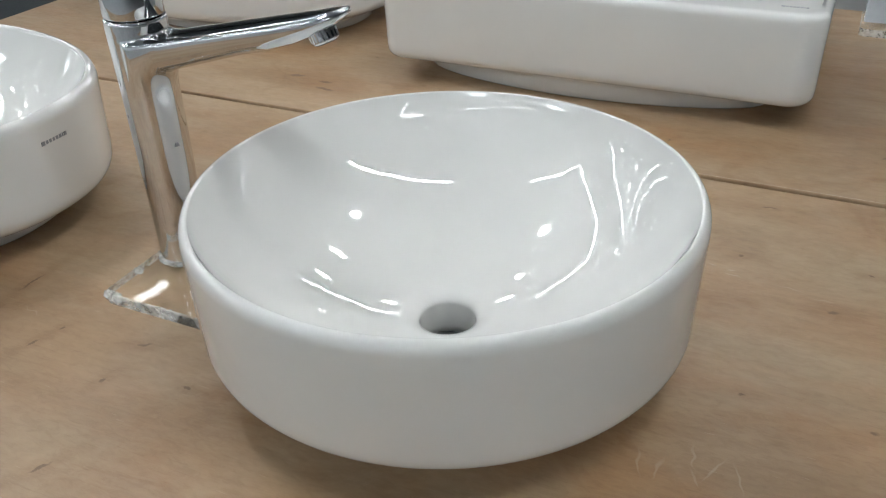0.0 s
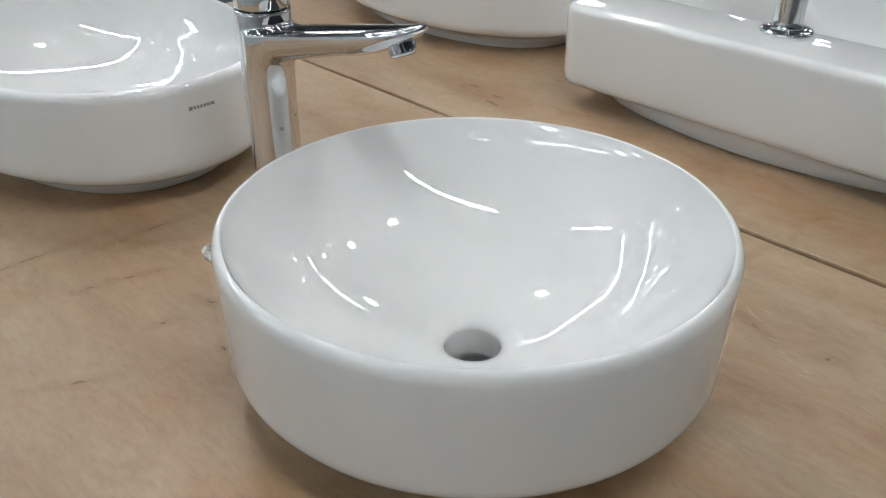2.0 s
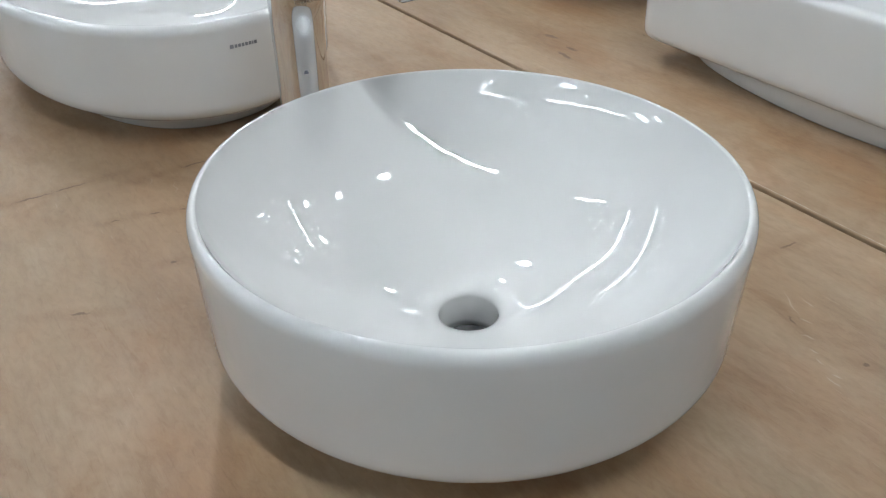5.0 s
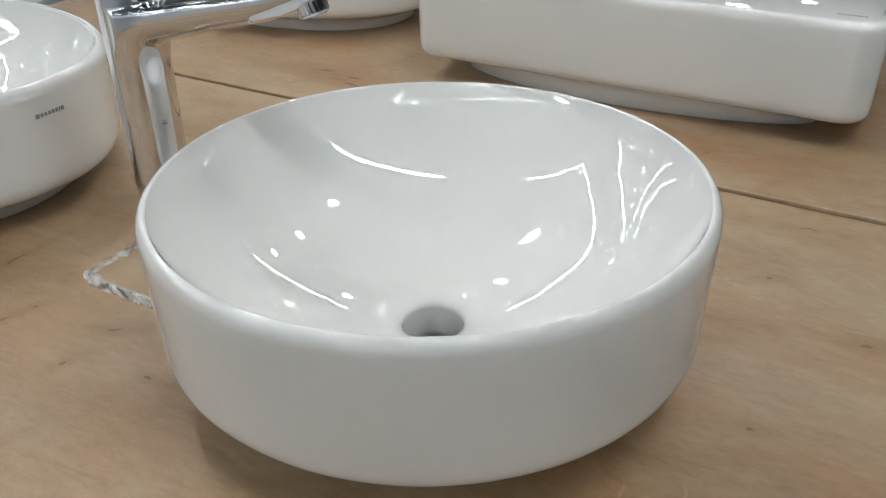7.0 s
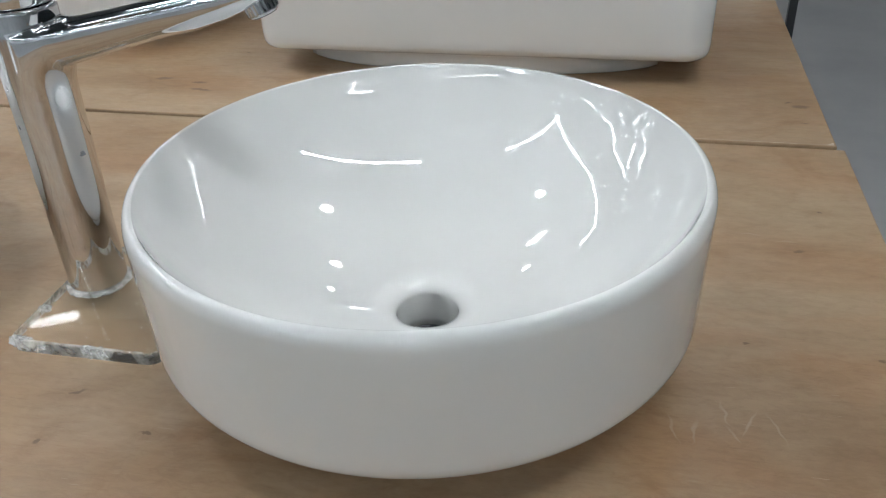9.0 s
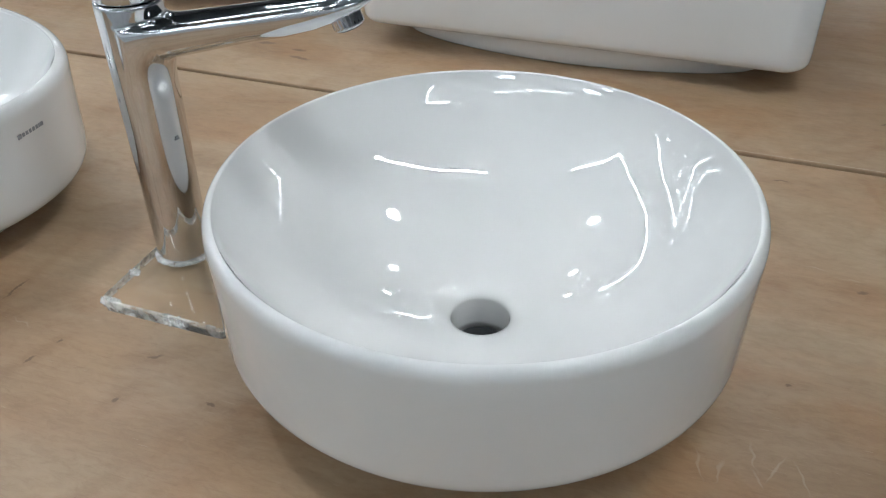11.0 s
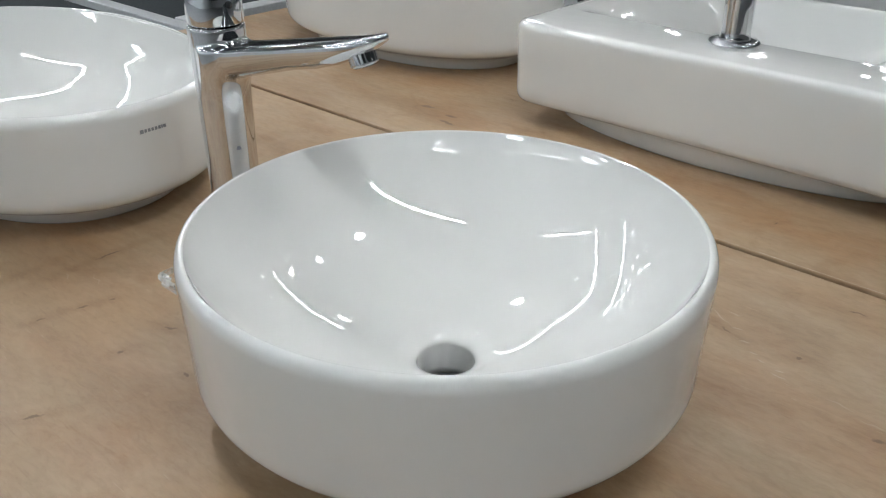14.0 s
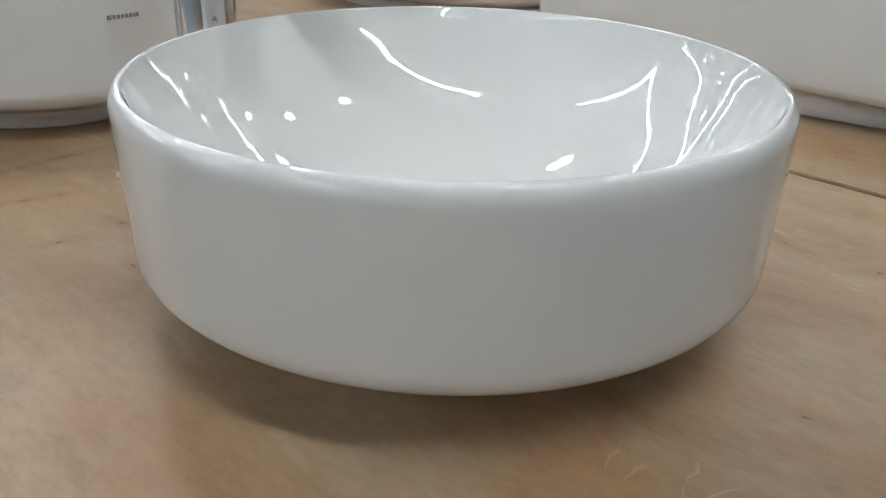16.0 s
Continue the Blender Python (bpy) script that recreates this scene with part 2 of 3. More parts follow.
CERAMIC, CHROME = ceramic_material(), chrome_material()
HAZY = plain("hazy_acrylic", (0.66, 0.70, 0.74), 0.22)
HAZY.node_tree.nodes["Principled BSDF"].inputs["Transmission Weight"].default_value = 0.45
ACRYLIC, ACRYLIC_EDGE = acrylic_material("clear_acrylic", 0.0, 0.0, 0.010, (0.80, 0.81, 0.80)), acrylic_material("sawn_acrylic_edge", 0.50, 0.05, 0.12, (0.80, 0.795, 0.76))
GLUE = acrylic_material("clear_glue", 0.50, 0.5, 0.05, (0.86, 0.87, 0.86))
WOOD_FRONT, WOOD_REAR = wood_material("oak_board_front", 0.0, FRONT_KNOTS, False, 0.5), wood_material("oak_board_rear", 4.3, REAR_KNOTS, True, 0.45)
WOOD_EDGE = plain("worn_lit_board_edge", (0.50, 0.41, 0.31), 0.6, grain=0.25, scale=90.0)
STEEL = plain("black_powder_coated_steel", (0.018, 0.019, 0.021), 0.45, grain=0.2, scale=200.0, bump=0.1)
FLOOR, DARK_SHEET = floor_material(), plain("anthracite_sheet", (0.022, 0.027, 0.031), 0.95, grain=0.35, scale=150.0, bump=0.4)
ALU = plain("brushed_aluminium", (0.62, 0.63, 0.64), 0.45, 0.3)
PLASTER = plain("white_wall_paint", (0.78, 0.785, 0.78), 0.85, grain=0.04, scale=6.0)
DARK_CEILING = plain("dark_ceiling_paint", (0.230, 0.250, 0.255), 0.9, grain=0.15, scale=4.0)
PRINT = plain("grey_print", (0.23, 0.24, 0.26), 0.5)
DARK_PLASTIC = plain("dark_plastic", (0.03, 0.032, 0.035), 0.35)
AERATOR = plain("ribbed_chrome_insert", (0.30, 0.31, 0.32), 0.25, 1.0, 0.3, 300.0)
LED = glow("led_diffuser", (0.965, 0.985, 0.985), LED_POWER)
# the same diffuser at a lower and a higher tuned strength
FAINT_LED = glow("faint_led_diffuser", (0.965, 0.985, 0.985), LED_POWER * 0.3)
BRIGHT_LED = glow("bright_led_diffuser", (0.975, 0.99, 0.985), BRIGHT_LED_POWER)
SPOT_GLOW = glow("spot_lens", (1.0, 0.985, 0.95), SPOT_POWER)
NEAR_SPOT_GLOW = glow("strong_spot_lens", (1.0, 0.985, 0.95), SPOT_POWER * 1.7)
PANEL_GLOW = glow("panel_diffuser", (0.88, 0.96, 1.0), PANEL_POWER)


# ---- mesh tools ----
def part(name, bm, material, parent=None, label="", smooth=True):
    bmesh.ops.recalc_face_normals(bm, faces=bm.faces)
    me = bpy.data.meshes.new(name)
    bm.to_mesh(me)
    bm.free()
    for p in me.polygons:
        p.use_smooth = smooth
    me.materials.append(material)
    ob = new(name, me)
    if parent is not None:
        ob.parent = parent
    if label:
        tagged(ob, label)
    return ob


def thing(name, where, label, category, group="", turn=0.0):
    ob = new(name)
    ob.empty_display_size = 0.05
    ob.matrix_basis = pose(*where, 0, 0, turn)
    return tagged(ob, label, category, group)


def loft(rings, start=True, end=True, bm=None, closed=False):
    """A skin over rings of equal length."""
    bm = bm or bmesh.new()
    made = [[bm.verts.new(v) for v in ring] for ring in rings]
    n = len(made[0])
    pairs = list(zip(made, made[1:])) + ([(made[-1], made[0])] if closed else [])
    for a, b in pairs:
        for i in range(n):
            bm.faces.new((a[i], a[(i + 1) % n], b[(i + 1) % n], b[i]))
    if start and not closed:
        bm.faces.new(made[0])
    if end and not closed:
        bm.faces.new(list(reversed(made[-1])))
    return bm


def oval(a, b, z, n=2.0, cx=0.0, cy=0.0, count=128):
    """A ring, a superellipse of half axes a and b."""
    ring = []
    for i in range(count):
        w = 2 * math.pi * i / count
        c, s = math.cos(w), math.sin(w)
        ring.append((cx + a * math.copysign(abs(c) ** (2 / n), c), cy + b * math.copysign(abs(s) ** (2 / n), s), z))
    return ring


def rounded(a, b, r, z, cx=0.0, cy=0.0, corner=16, side=10):
    """A ring, a rectangle of half sizes a and b with corners of radius r."""
    ring = []
    for q, (sx, sy) in enumerate(((1, 1), (-1, 1), (-1, -1), (1, -1))):
        ox, oy = cx + sx * (a - r), cy + sy * (b - r)
        for i in range(corner + 1):
            w = math.pi / 2 * (q + i / corner)
            ring.append((ox + r * math.cos(w), oy + r * math.sin(w), z))
        nx, ny = ((-1, 1), (-1, -1), (1, -1), (1, 1))[q]
        last = ring[-1]
        w = math.pi / 2 * (q + 1)
        to = (cx + nx * (a - r) + r * math.cos(w), cy + ny * (b - r) + r * math.sin(w))
        for i in range(1, side):
            k = i / side
            ring.append((last[0] + (to[0] - last[0]) * k, last[1] + (to[1] - last[1]) * k, z))
    return ring


def box(size, where=(0, 0, 0), bevel=0.0, bm=None):
    own = bmesh.new()
    bmesh.ops.create_cube(own, size=1.0)
    bmesh.ops.scale(own, vec=size, verts=own.verts)
    if bevel:
        bmesh.ops.bevel(own, geom=own.edges[:], offset=bevel, segments=2, profile=0.5, affect="EDGES")
    bmesh.ops.translate(own, vec=where, verts=own.verts)
    if bm is None:
        return own
    me = bpy.data.meshes.new("piece")
    own.to_mesh(me)
    own.free()
    bm.from_mesh(me)
    bpy.data.meshes.remove(me)
    return bm


def lathe(profile, count=128, closed=False, start=True, end=True):
    return loft([oval(r, r, z, count=count) for r, z in profile], start, end, closed=closed)


def tube(path, radius, count=16):
    """A round bar along a path; radius a number or one for each point."""
    pts = [Vector(p) for p in path]
    rings = []
    for i, p in enumerate(pts):
        d = (pts[min(i + 1, len(pts) - 1)] - pts[max(i - 1, 0)]).normalized()
        u = d.orthogonal().normalized() if i == 0 else (u - d * u.dot(d)).normalized()
        v = d.cross(u)
        r = radius[i] if isinstance(radius, (list, tuple)) else radius
        rings.append([p + (u * math.cos(2 * math.pi * k / count) + v * math.sin(2 * math.pi * k / count)) * r for k in range(count)])
    return loft(rings)


# ---- the hall ----
def slab(name, size, where, material, label):
    return tagged(part(name, box(size, where), material, smooth=False), label, name.split("_")[0], kind="structure")


slab("floor", (42, 34, 0.2), (-7, 6, -0.1), FLOOR, "grey polished concrete showroom floor")
slab("wall_north", (42, 0.2, 4.4), (-7, 23.1, 2.2), PLASTER, "white painted showroom wall")
slab("wall_south", (42, 0.2, 4.4), (-7, -11.1, 2.2), PLASTER, "white painted showroom wall")
slab("wall_east", (0.2, 34, 4.4), (14.1, 6, 2.2), PLASTER, "white painted showroom wall")
slab("wall_west", (0.2, 34, 4.4), (-28.1, 6, 2.2), PLASTER, "white painted showroom wall")
slab("ceiling", (42, 34, 0.2), (-7, 6, 4.5), DARK_CEILING, "dark painted showroom ceiling")

CEIL = 4.4
LAMP_Z = T + 2.2


def bar_lamp(a, b, tube_glow):
    """A linear pendant from a to b on two wires."""
    a, b = Vector((*a, LAMP_Z)), Vector((*b, LAMP_Z))
    mid, span = (a + b) / 2, (b - a).length
    root = thing("linear_pendant", mid, "slim white linear light hung from the dark ceiling", "lamp", "linear lamps", math.degrees(math.atan2(b.y - a.y, b.x - a.x)))
    part("housing", box((span, 0.064, 0.06), (0, 0, 0.036), 0.004), ALU, root, smooth=False)
    part("diffuser", box((span - 0.02, 0.050, 0.01), (0, 0, 0.0)), tube_glow, root, "glowing white diffuser", False)
    for s in (-1, 1):
        part("wire", tube([(s * span * 0.4, 0, 0.06), (s * span * 0.4, 0, CEIL - LAMP_Z)], 0.002, 6), STEEL, root)


LAMP_CHAINS = (
    ((2.08, 0.08), (0.10, -0.52)),
    ((-1.15, -0.80), (-2.70, -1.22), (-2.76, -0.40), (-3.02, 0.70), (-3.00, 1.75), (-2.90, 2.40), (-2.50, 2.68)),
    ((-1.15, 3.28), (-0.40, 3.76), (0.11, 4.34)),
    ((2.70, -2.85), (2.00, -1.75), (1.48, -2.00)),
    ((0.60, -2.75), (-0.42, -3.32), (-1.95, -3.82)),
    ((-6.60, -3.00), (-4.48, -1.86), (-4.48, -0.45), (-4.65, 0.80), (-5.10, 2.36), (-6.60, 1.45), (-7.20, 1.12), (-9.60, 1.55), (-15.0, 2.90)),
    ((-6.35, 3.55), (-6.90, 3.25), (-7.40, 2.05), (-9.70, 2.50), (-18.0, 6.20)),
    ((-9.60, 4.20), (-9.60, 5.70), (-11.4, 10.0), (-19.0, 17.0)),
    ((-16.0, -3.70), (-9.20, -1.75), (-8.05, -0.50), (-8.20, 0.25)),
    ((-4.10, 17.0), (-2.40, 9.90), (-1.52, 8.05), (-1.75, 7.40)),
    ((7.40, 8.20), (4.75, 5.20), (3.50, 7.10)),
    ((-4.40, 8.95), (-4.10, 8.60)),
    ((-3.40, 7.55), (-2.90, 8.10)),
)
for chain in LAMP_CHAINS:
    for p, q in zip(chain, chain[1:]):
        bar_lamp(p, q, BRIGHT_LED if chain[0] == (2.08, 0.08) else FAINT_LED if chain[0][0] < -9 else LED)


def spot_lamp(x, y, lens_glow, r=0.095):
    root = thing("ceiling_spot", (x, y, LAMP_Z), "small round white spotlight below the dark ceiling", "lamp", "spotlights")
    part("shell", lathe([(r * 0.9, 0.008), (r, 0.0), (r * 1.15, 0.0), (r * 1.15, 0.12), (r * 0.6, 0.14)], 24), ALU, root)
    part("lens", lathe([(r * 0.95, 0.004), (r * 0.95, 0.006)], 24), lens_glow, root, "glowing round lens", False)
    part("rod", tube([(0, 0, 0.13), (0, 0, CEIL - LAMP_Z)], 0.006, 8), STEEL, root)


SPOTS = (
    (0.80, 0.88), (0.48, 1.95), (0.22, 3.12), (1.07, 7.20), (-1.50, 0.43), (-1.60, 1.40), (-1.73, 2.25), (-0.72, 2.72),
    (-4.95, 3.05), (-6.36, 8.05), (-5.30, -0.93), (-7.25, -1.60), (-9.90, -2.10), (-9.90, 0.35), (-15.2, 1.30), (-5.80, 0.55), (-5.45, 1.05),
    (-6.30, 0.20), (-1.75, 9.20), (-1.30, 7.10), (0.90, -4.10), (0.02, -4.20), (-0.32, -4.34), (-2.70, 7.35), (-6.00, 18.0), (-3.90, 11.6),
    (-1.76, 4.66), (-2.41, 5.13), (-0.97, 9.00), (-0.05, 10.6), (0.18, 8.63), (-0.39, 12.6), (6.39, 10.7), (5.61, 9.75), (-0.36, 6.00),
    (-1.20, 6.00), (-6.70, 3.05), (3.90, -0.60), (-12.0, -1.80), (-9.26, -1.87),
)
for x, y in SPOTS:
    spot_lamp(x, y, NEAR_SPOT_GLOW if math.hypot(x, y - 0.4) < 3.0 else SPOT_GLOW)

# the beams of the two spotlights that are aimed at this table
def spot_beam(x, y, target, power, spread):
    lamp = bpy.data.lights.new("spot_beam", "SPOT")
    lamp.energy, lamp.spot_size, lamp.spot_blend, lamp.shadow_soft_size, lamp.color = power, radians(spread), 1.0, 0.07, (1.0, 0.985, 0.96)
    new("spot_beam", lamp).matrix_basis = look((x, y, LAMP_Z - 0.012), target)


spot_beam(-1.50, 0.43, (-0.38, 0.22, T), BEAM_POWER, 44)
spot_beam(0.80, 0.88, (-0.36, 0.18, T), EAST_BEAM_POWER, 30)


# square light panels: a row of unseen fill lights added to the south, and two hung low over the far displays
def light_panel(x, y, z, size, name, label):
    root = thing(name, (x, y, z), label, "lamp", "light panels")
    part("panel_frame", box((size + 0.06, size + 0.06, 0.06), (0, 0, 0.03), 0.004), ALU, root, smooth=False)
    part("panel_diffuser", box((size, size, 0.01), (0, 0, -0.004)), PANEL_GLOW, root, "glowing white diffuser", False)
    return root


for x, y in ((-10.0, -5.5), (-5.0, -7.5), (-8.0, -9.5), (1.0, -8.5)):
    light_panel(x, y, CEIL - 0.06, 1.18, "added_fill_panel", "unseen square fill light added on the dark ceiling")
for x, y, size in ((-4.55, 5.85, 0.50), (-5.05, 6.55, 0.40)):
    root = light_panel(x, y, LAMP_Z, size, "pendant_panel", "small square white light panel hung on wires")
    for sx in (-0.4, 0.4):
        part("wire", tube([(sx * size, 0, 0.06), (sx * size, 0, CEIL - LAMP_Z)], 0.002, 6), STEEL, root)

# flat dark sheet on the floor left of the table
tagged(part("carpet", box((5.2, 5.6, 0.012), (-6.2, 3.0, 0.006)), DARK_SHEET, smooth=False), "flat anthracite sheet on the grey floor", "carpet", kind="structure")
for size, where in (((1.7, 0.10, 0.05), (-4.75, 2.30, 0.037)), ((0.14, 1.1, 0.05), (-4.24, 2.92, 0.037)), ((1.9, 0.09, 0.05), (-5.2, 1.72, 0.037))):
    tagged(part("floor_profile", box(size, where, 0.006), ALU, smooth=False), "light aluminium floor profile lying on the dark sheet", "profile", "floor profiles")


# ---- display table ----
LEFT, RIGHT, JOINT, FRONT, REAR = -1.178, 0.3720, 0.3825, -0.56, 1.115
table = thing("display_table", ((LEFT + RIGHT) / 2, 0.39, 0), "long table of two light oak boards on black steel legs", "table")
MX, MY = (LEFT + RIGHT) / 2, 0.39


def board(name, x0, x1, y0, y1, top, material, label, holes=()):
    """A bevelled board; holes: middles of round cut-outs for drains."""
    bm = box((x1 - x0, y1 - y0, 0.036), ((x0 + x1) / 2 - MX, (y0 + y1) / 2 - MY, top - 0.018), 0.0018)
    ob = part(name, bm, material, table, label, False)
    for hx, hy in holes:
        cut = lathe([(0.03, top - 0.1), (0.03, top + 0.1)], 48)
        bmesh.ops.translate(cut, vec=(hx - MX, hy - MY, 0), verts=cut.verts)
        tool = part("cutter", cut, material)
        m = ob.modifiers.new("drain_hole", "BOOLEAN")
        m.object, m.operation, m.solver = tool, "DIFFERENCE", "EXACT"
        tool.parent = table
        solid = bpy.data.meshes.new_from_object(ob.evaluated_get(bpy.context.evaluated_depsgraph_get()))
        ob.modifiers.clear()
        ob.data = solid
        bpy.data.objects.remove(tool)
    return ob


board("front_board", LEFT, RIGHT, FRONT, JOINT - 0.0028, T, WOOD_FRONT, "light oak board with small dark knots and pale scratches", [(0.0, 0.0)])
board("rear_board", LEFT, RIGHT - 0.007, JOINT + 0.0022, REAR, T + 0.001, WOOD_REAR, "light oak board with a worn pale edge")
# thin pale strip: worn chips, and the rounded edge's highlight painted in
bm = bmesh.new()
pairs = []
for i in range(161):
    x = -0.30 + (RIGHT - 0.010 + 0.30) * i / 160
    w = 0.0007 + 0.0012 * max(0.0, noise.noise((x * 22, 1.0, 0.0)) + 0.1) + 0.0005 * noise.noise((x * 120, 2.0, 0.0))
    if x > RIGHT - 0.017:
        w += (x - RIGHT + 0.017) * 0.9
    y0 = JOINT + 0.0024
    pairs.append([bm.verts.new((x - MX, y - MY, z)) for y, z in ((y0 + 0.0016, T + 0.0013), (y0 + 0.0016 + max(w, 0.0001), T + 0.0013))])
for a, b in zip(pairs, pairs[1:]):
    bm.faces.new((a[0], b[0], b[1], a[1]))
part("worn_lit_edge", bm, WOOD_EDGE, table, "pale worn chips and painted highlight along the board edge", False)
for y in (FRONT + 0.08, JOINT, REAR - 0.08):
    part("rail", box((RIGHT - LEFT - 0.2, 0.04, 0.04), (0, y - MY, T - 0.058), 0.003), STEEL, table, "black steel rail", False)
for x in (LEFT + 0.12, RIGHT - 0.12):
    for y in (FRONT + 0.08, REAR - 0.08):
        part("leg", box((0.04, 0.04, T - 0.079), (x - MX, y - MY, (T - 0.079) / 2), 0.003), STEEL, table, "black steel leg", False)


# ---- basins ----
BOWL_R = (0.030, 0.055, 0.085, 0.115, 0.140, 0.160, 0.175, 0.185, 0.1915)
BOWL_TILT = (0.1992, 0.2229, 0.4105, 0.5197, 0.6897, 0.8641, 0.9808, 1.0619, 1.1972)


def spline(xs, ys, at):
    """Natural cubic spline."""
    xs, ys, at = np.array(xs), np.array(ys), np.array(at)
    n, h = len(xs), np.diff(xs)
    m, b = np.eye(n), np.zeros(n)
    for i in range(1, n - 1):
        m[i, i - 1:i + 2] = h[i - 1], 2 * (h[i - 1] + h[i]), h[i]
        b[i] = 3 * ((ys[i + 1] - ys[i]) / h[i] - (ys[i] - ys[i - 1]) / h[i - 1])
    c = np.linalg.solve(m, b)
    i = np.clip(np.searchsorted(xs, at) - 1, 0, n - 2)
    d = at - xs[i]
    return ys[i] + d * ((ys[i + 1] - ys[i]) / h[i] - h[i] * (2 * c[i] + c[i + 1]) / 3) + c[i] * d ** 2 + (c[i + 1] - c[i]) / (3 * h[i]) * d ** 3


def bowl_curve():
    """Radius and height of the glaze inside the bowl, from the drain's shoulder to the lip."""
    r = np.linspace(0.030, 0.1921, 700)
    slope = np.tan(spline(BOWL_R, BOWL_TILT, r))
    z = 0.0288 + np.concatenate([[0], np.cumsum((slope[1:] + slope[:-1]) / 2 * np.diff(r))])
    return r, z, slope


def round_profile():
    foot = [(0.112, 0.0), (0.1255, 0.0), (0.128, 0.0025), (0.1285, 0.012), (0.1305, 0.019), (0.137, 0.0260), (0.152, 0.0312)]
    under = [(0.168, 0.0338), (0.178, 0.0358), (0.1845, 0.0374), (0.1885, 0.0387), (0.1920, 0.0411), (0.1947, 0.0443), (0.1966, 0.0482), (0.1975, 0.0530)]
    wall = [(0.1976 + 0.0024 * k, 0.058 + 0.070 * k) for k in (0.0, 0.25, 0.5, 0.75, 1.0)]
    r, z, slope = bowl_curve()
    # the lip: a soft outer shoulder up to its crest, then a tight turn into the bowl
    tilt, turn = math.atan(slope[-1]), 0.0016
    crest_r, crest_z = r[-1] + turn * math.sin(tilt), z[-1] + turn * (1 - math.cos(tilt))
    lip = []
    for k in range(15):
        w = math.pi / 2 * k / 14
        lip.append((crest_r + (0.2000 - crest_r) * math.cos(w), crest_z - 0.0110 + 0.0110 * math.sin(w)))
    for k in range(1, 6):
        w = tilt * k / 6
        lip.append((crest_r - turn * math.sin(w), crest_z - turn * (1 - math.cos(w))))
    bowl = [(float(q), float(np.interp(q, r, z))) for q in 0.0415 + (0.1921 - 0.0415) * np.sin(np.linspace(math.pi / 2, 0.0, 64))]
    # the drain's shoulder turns over quickly into the hole
    drain, r0, z0 = [], 0.0415, float(np.interp(0.0415, r, z))
    for k in range(1, 15):
        w = math.pi / 2 * k / 14
        drain.append((r0 - 0.0177 * math.sin(w), z0 - 0.0130 * (1 - math.cos(w)) - 0.2 * 0.0177 * math.sin(w) * math.cos(w)))
    drain += [(0.0237, 0.0090), (0.0237, -0.004), (0.0235, -0.0110), (0.0262, -0.0110), (0.0262, 0.004), (0.040, 0.006), (0.108, 0.006)]
    return foot + under + wall + lip + bowl + drain


def round_basin(where):
    root = thing("round_washbasin", where, "round glossy white ceramic washbasin with open drain on oak table", "washbasin", "washbasins")
    part("bowl", lathe(round_profile(), 192, closed=True), CERAMIC, root)
    # added closed dark cup, its colour stands in for the hole's unlit depth
    part("drain_dark_cup", lathe([(0.0, -0.040), (0.0258, -0.040), (0.0258, -0.0112), (0.0222, -0.0112), (0.0222, -0.034), (0.0, -0.034)], 64, start=False, end=False), DARK_PLASTIC, root, "added dark cup standing in for the drain hole's shade")
    return root


def brand_mark(root, at, along, up, out):
    """A small square and a row of bars, printed on the glaze."""
    at, along, up, out = Vector(at), Vector(along), Vector(up), Vector(out)
    bm = bmesh.new()
    x = 0.0
    for w, h in ((0.0042, 0.0042), (0.0028, 0.0036), (0.0030, 0.0036), (0.0028, 0.0036), (0.0030, 0.0036), (0.0028, 0.0036), (0.0012, 0.0036), (0.0030, 0.0036)):
        c = [at + along * (x + dx * w) + up * (dy * h - 0.5 * h) for dx, dy in ((0, 0), (1, 0), (1, 1), (0, 1))]
        lo = [bm.verts.new(p - out * 0.0006) for p in c]
        hi = [bm.verts.new(p + out * 0.0003) for p in c]
        bm.faces.new(hi)
        bm.faces.new(list(reversed(lo)))
        for i in range(4):
            bm.faces.new((lo[i], lo[(i + 1) % 4], hi[(i + 1) % 4], hi[i]))
        x += w + 0.0012
    part("brand_mark", bm, PRINT, root, "small grey printed square and bars", False)


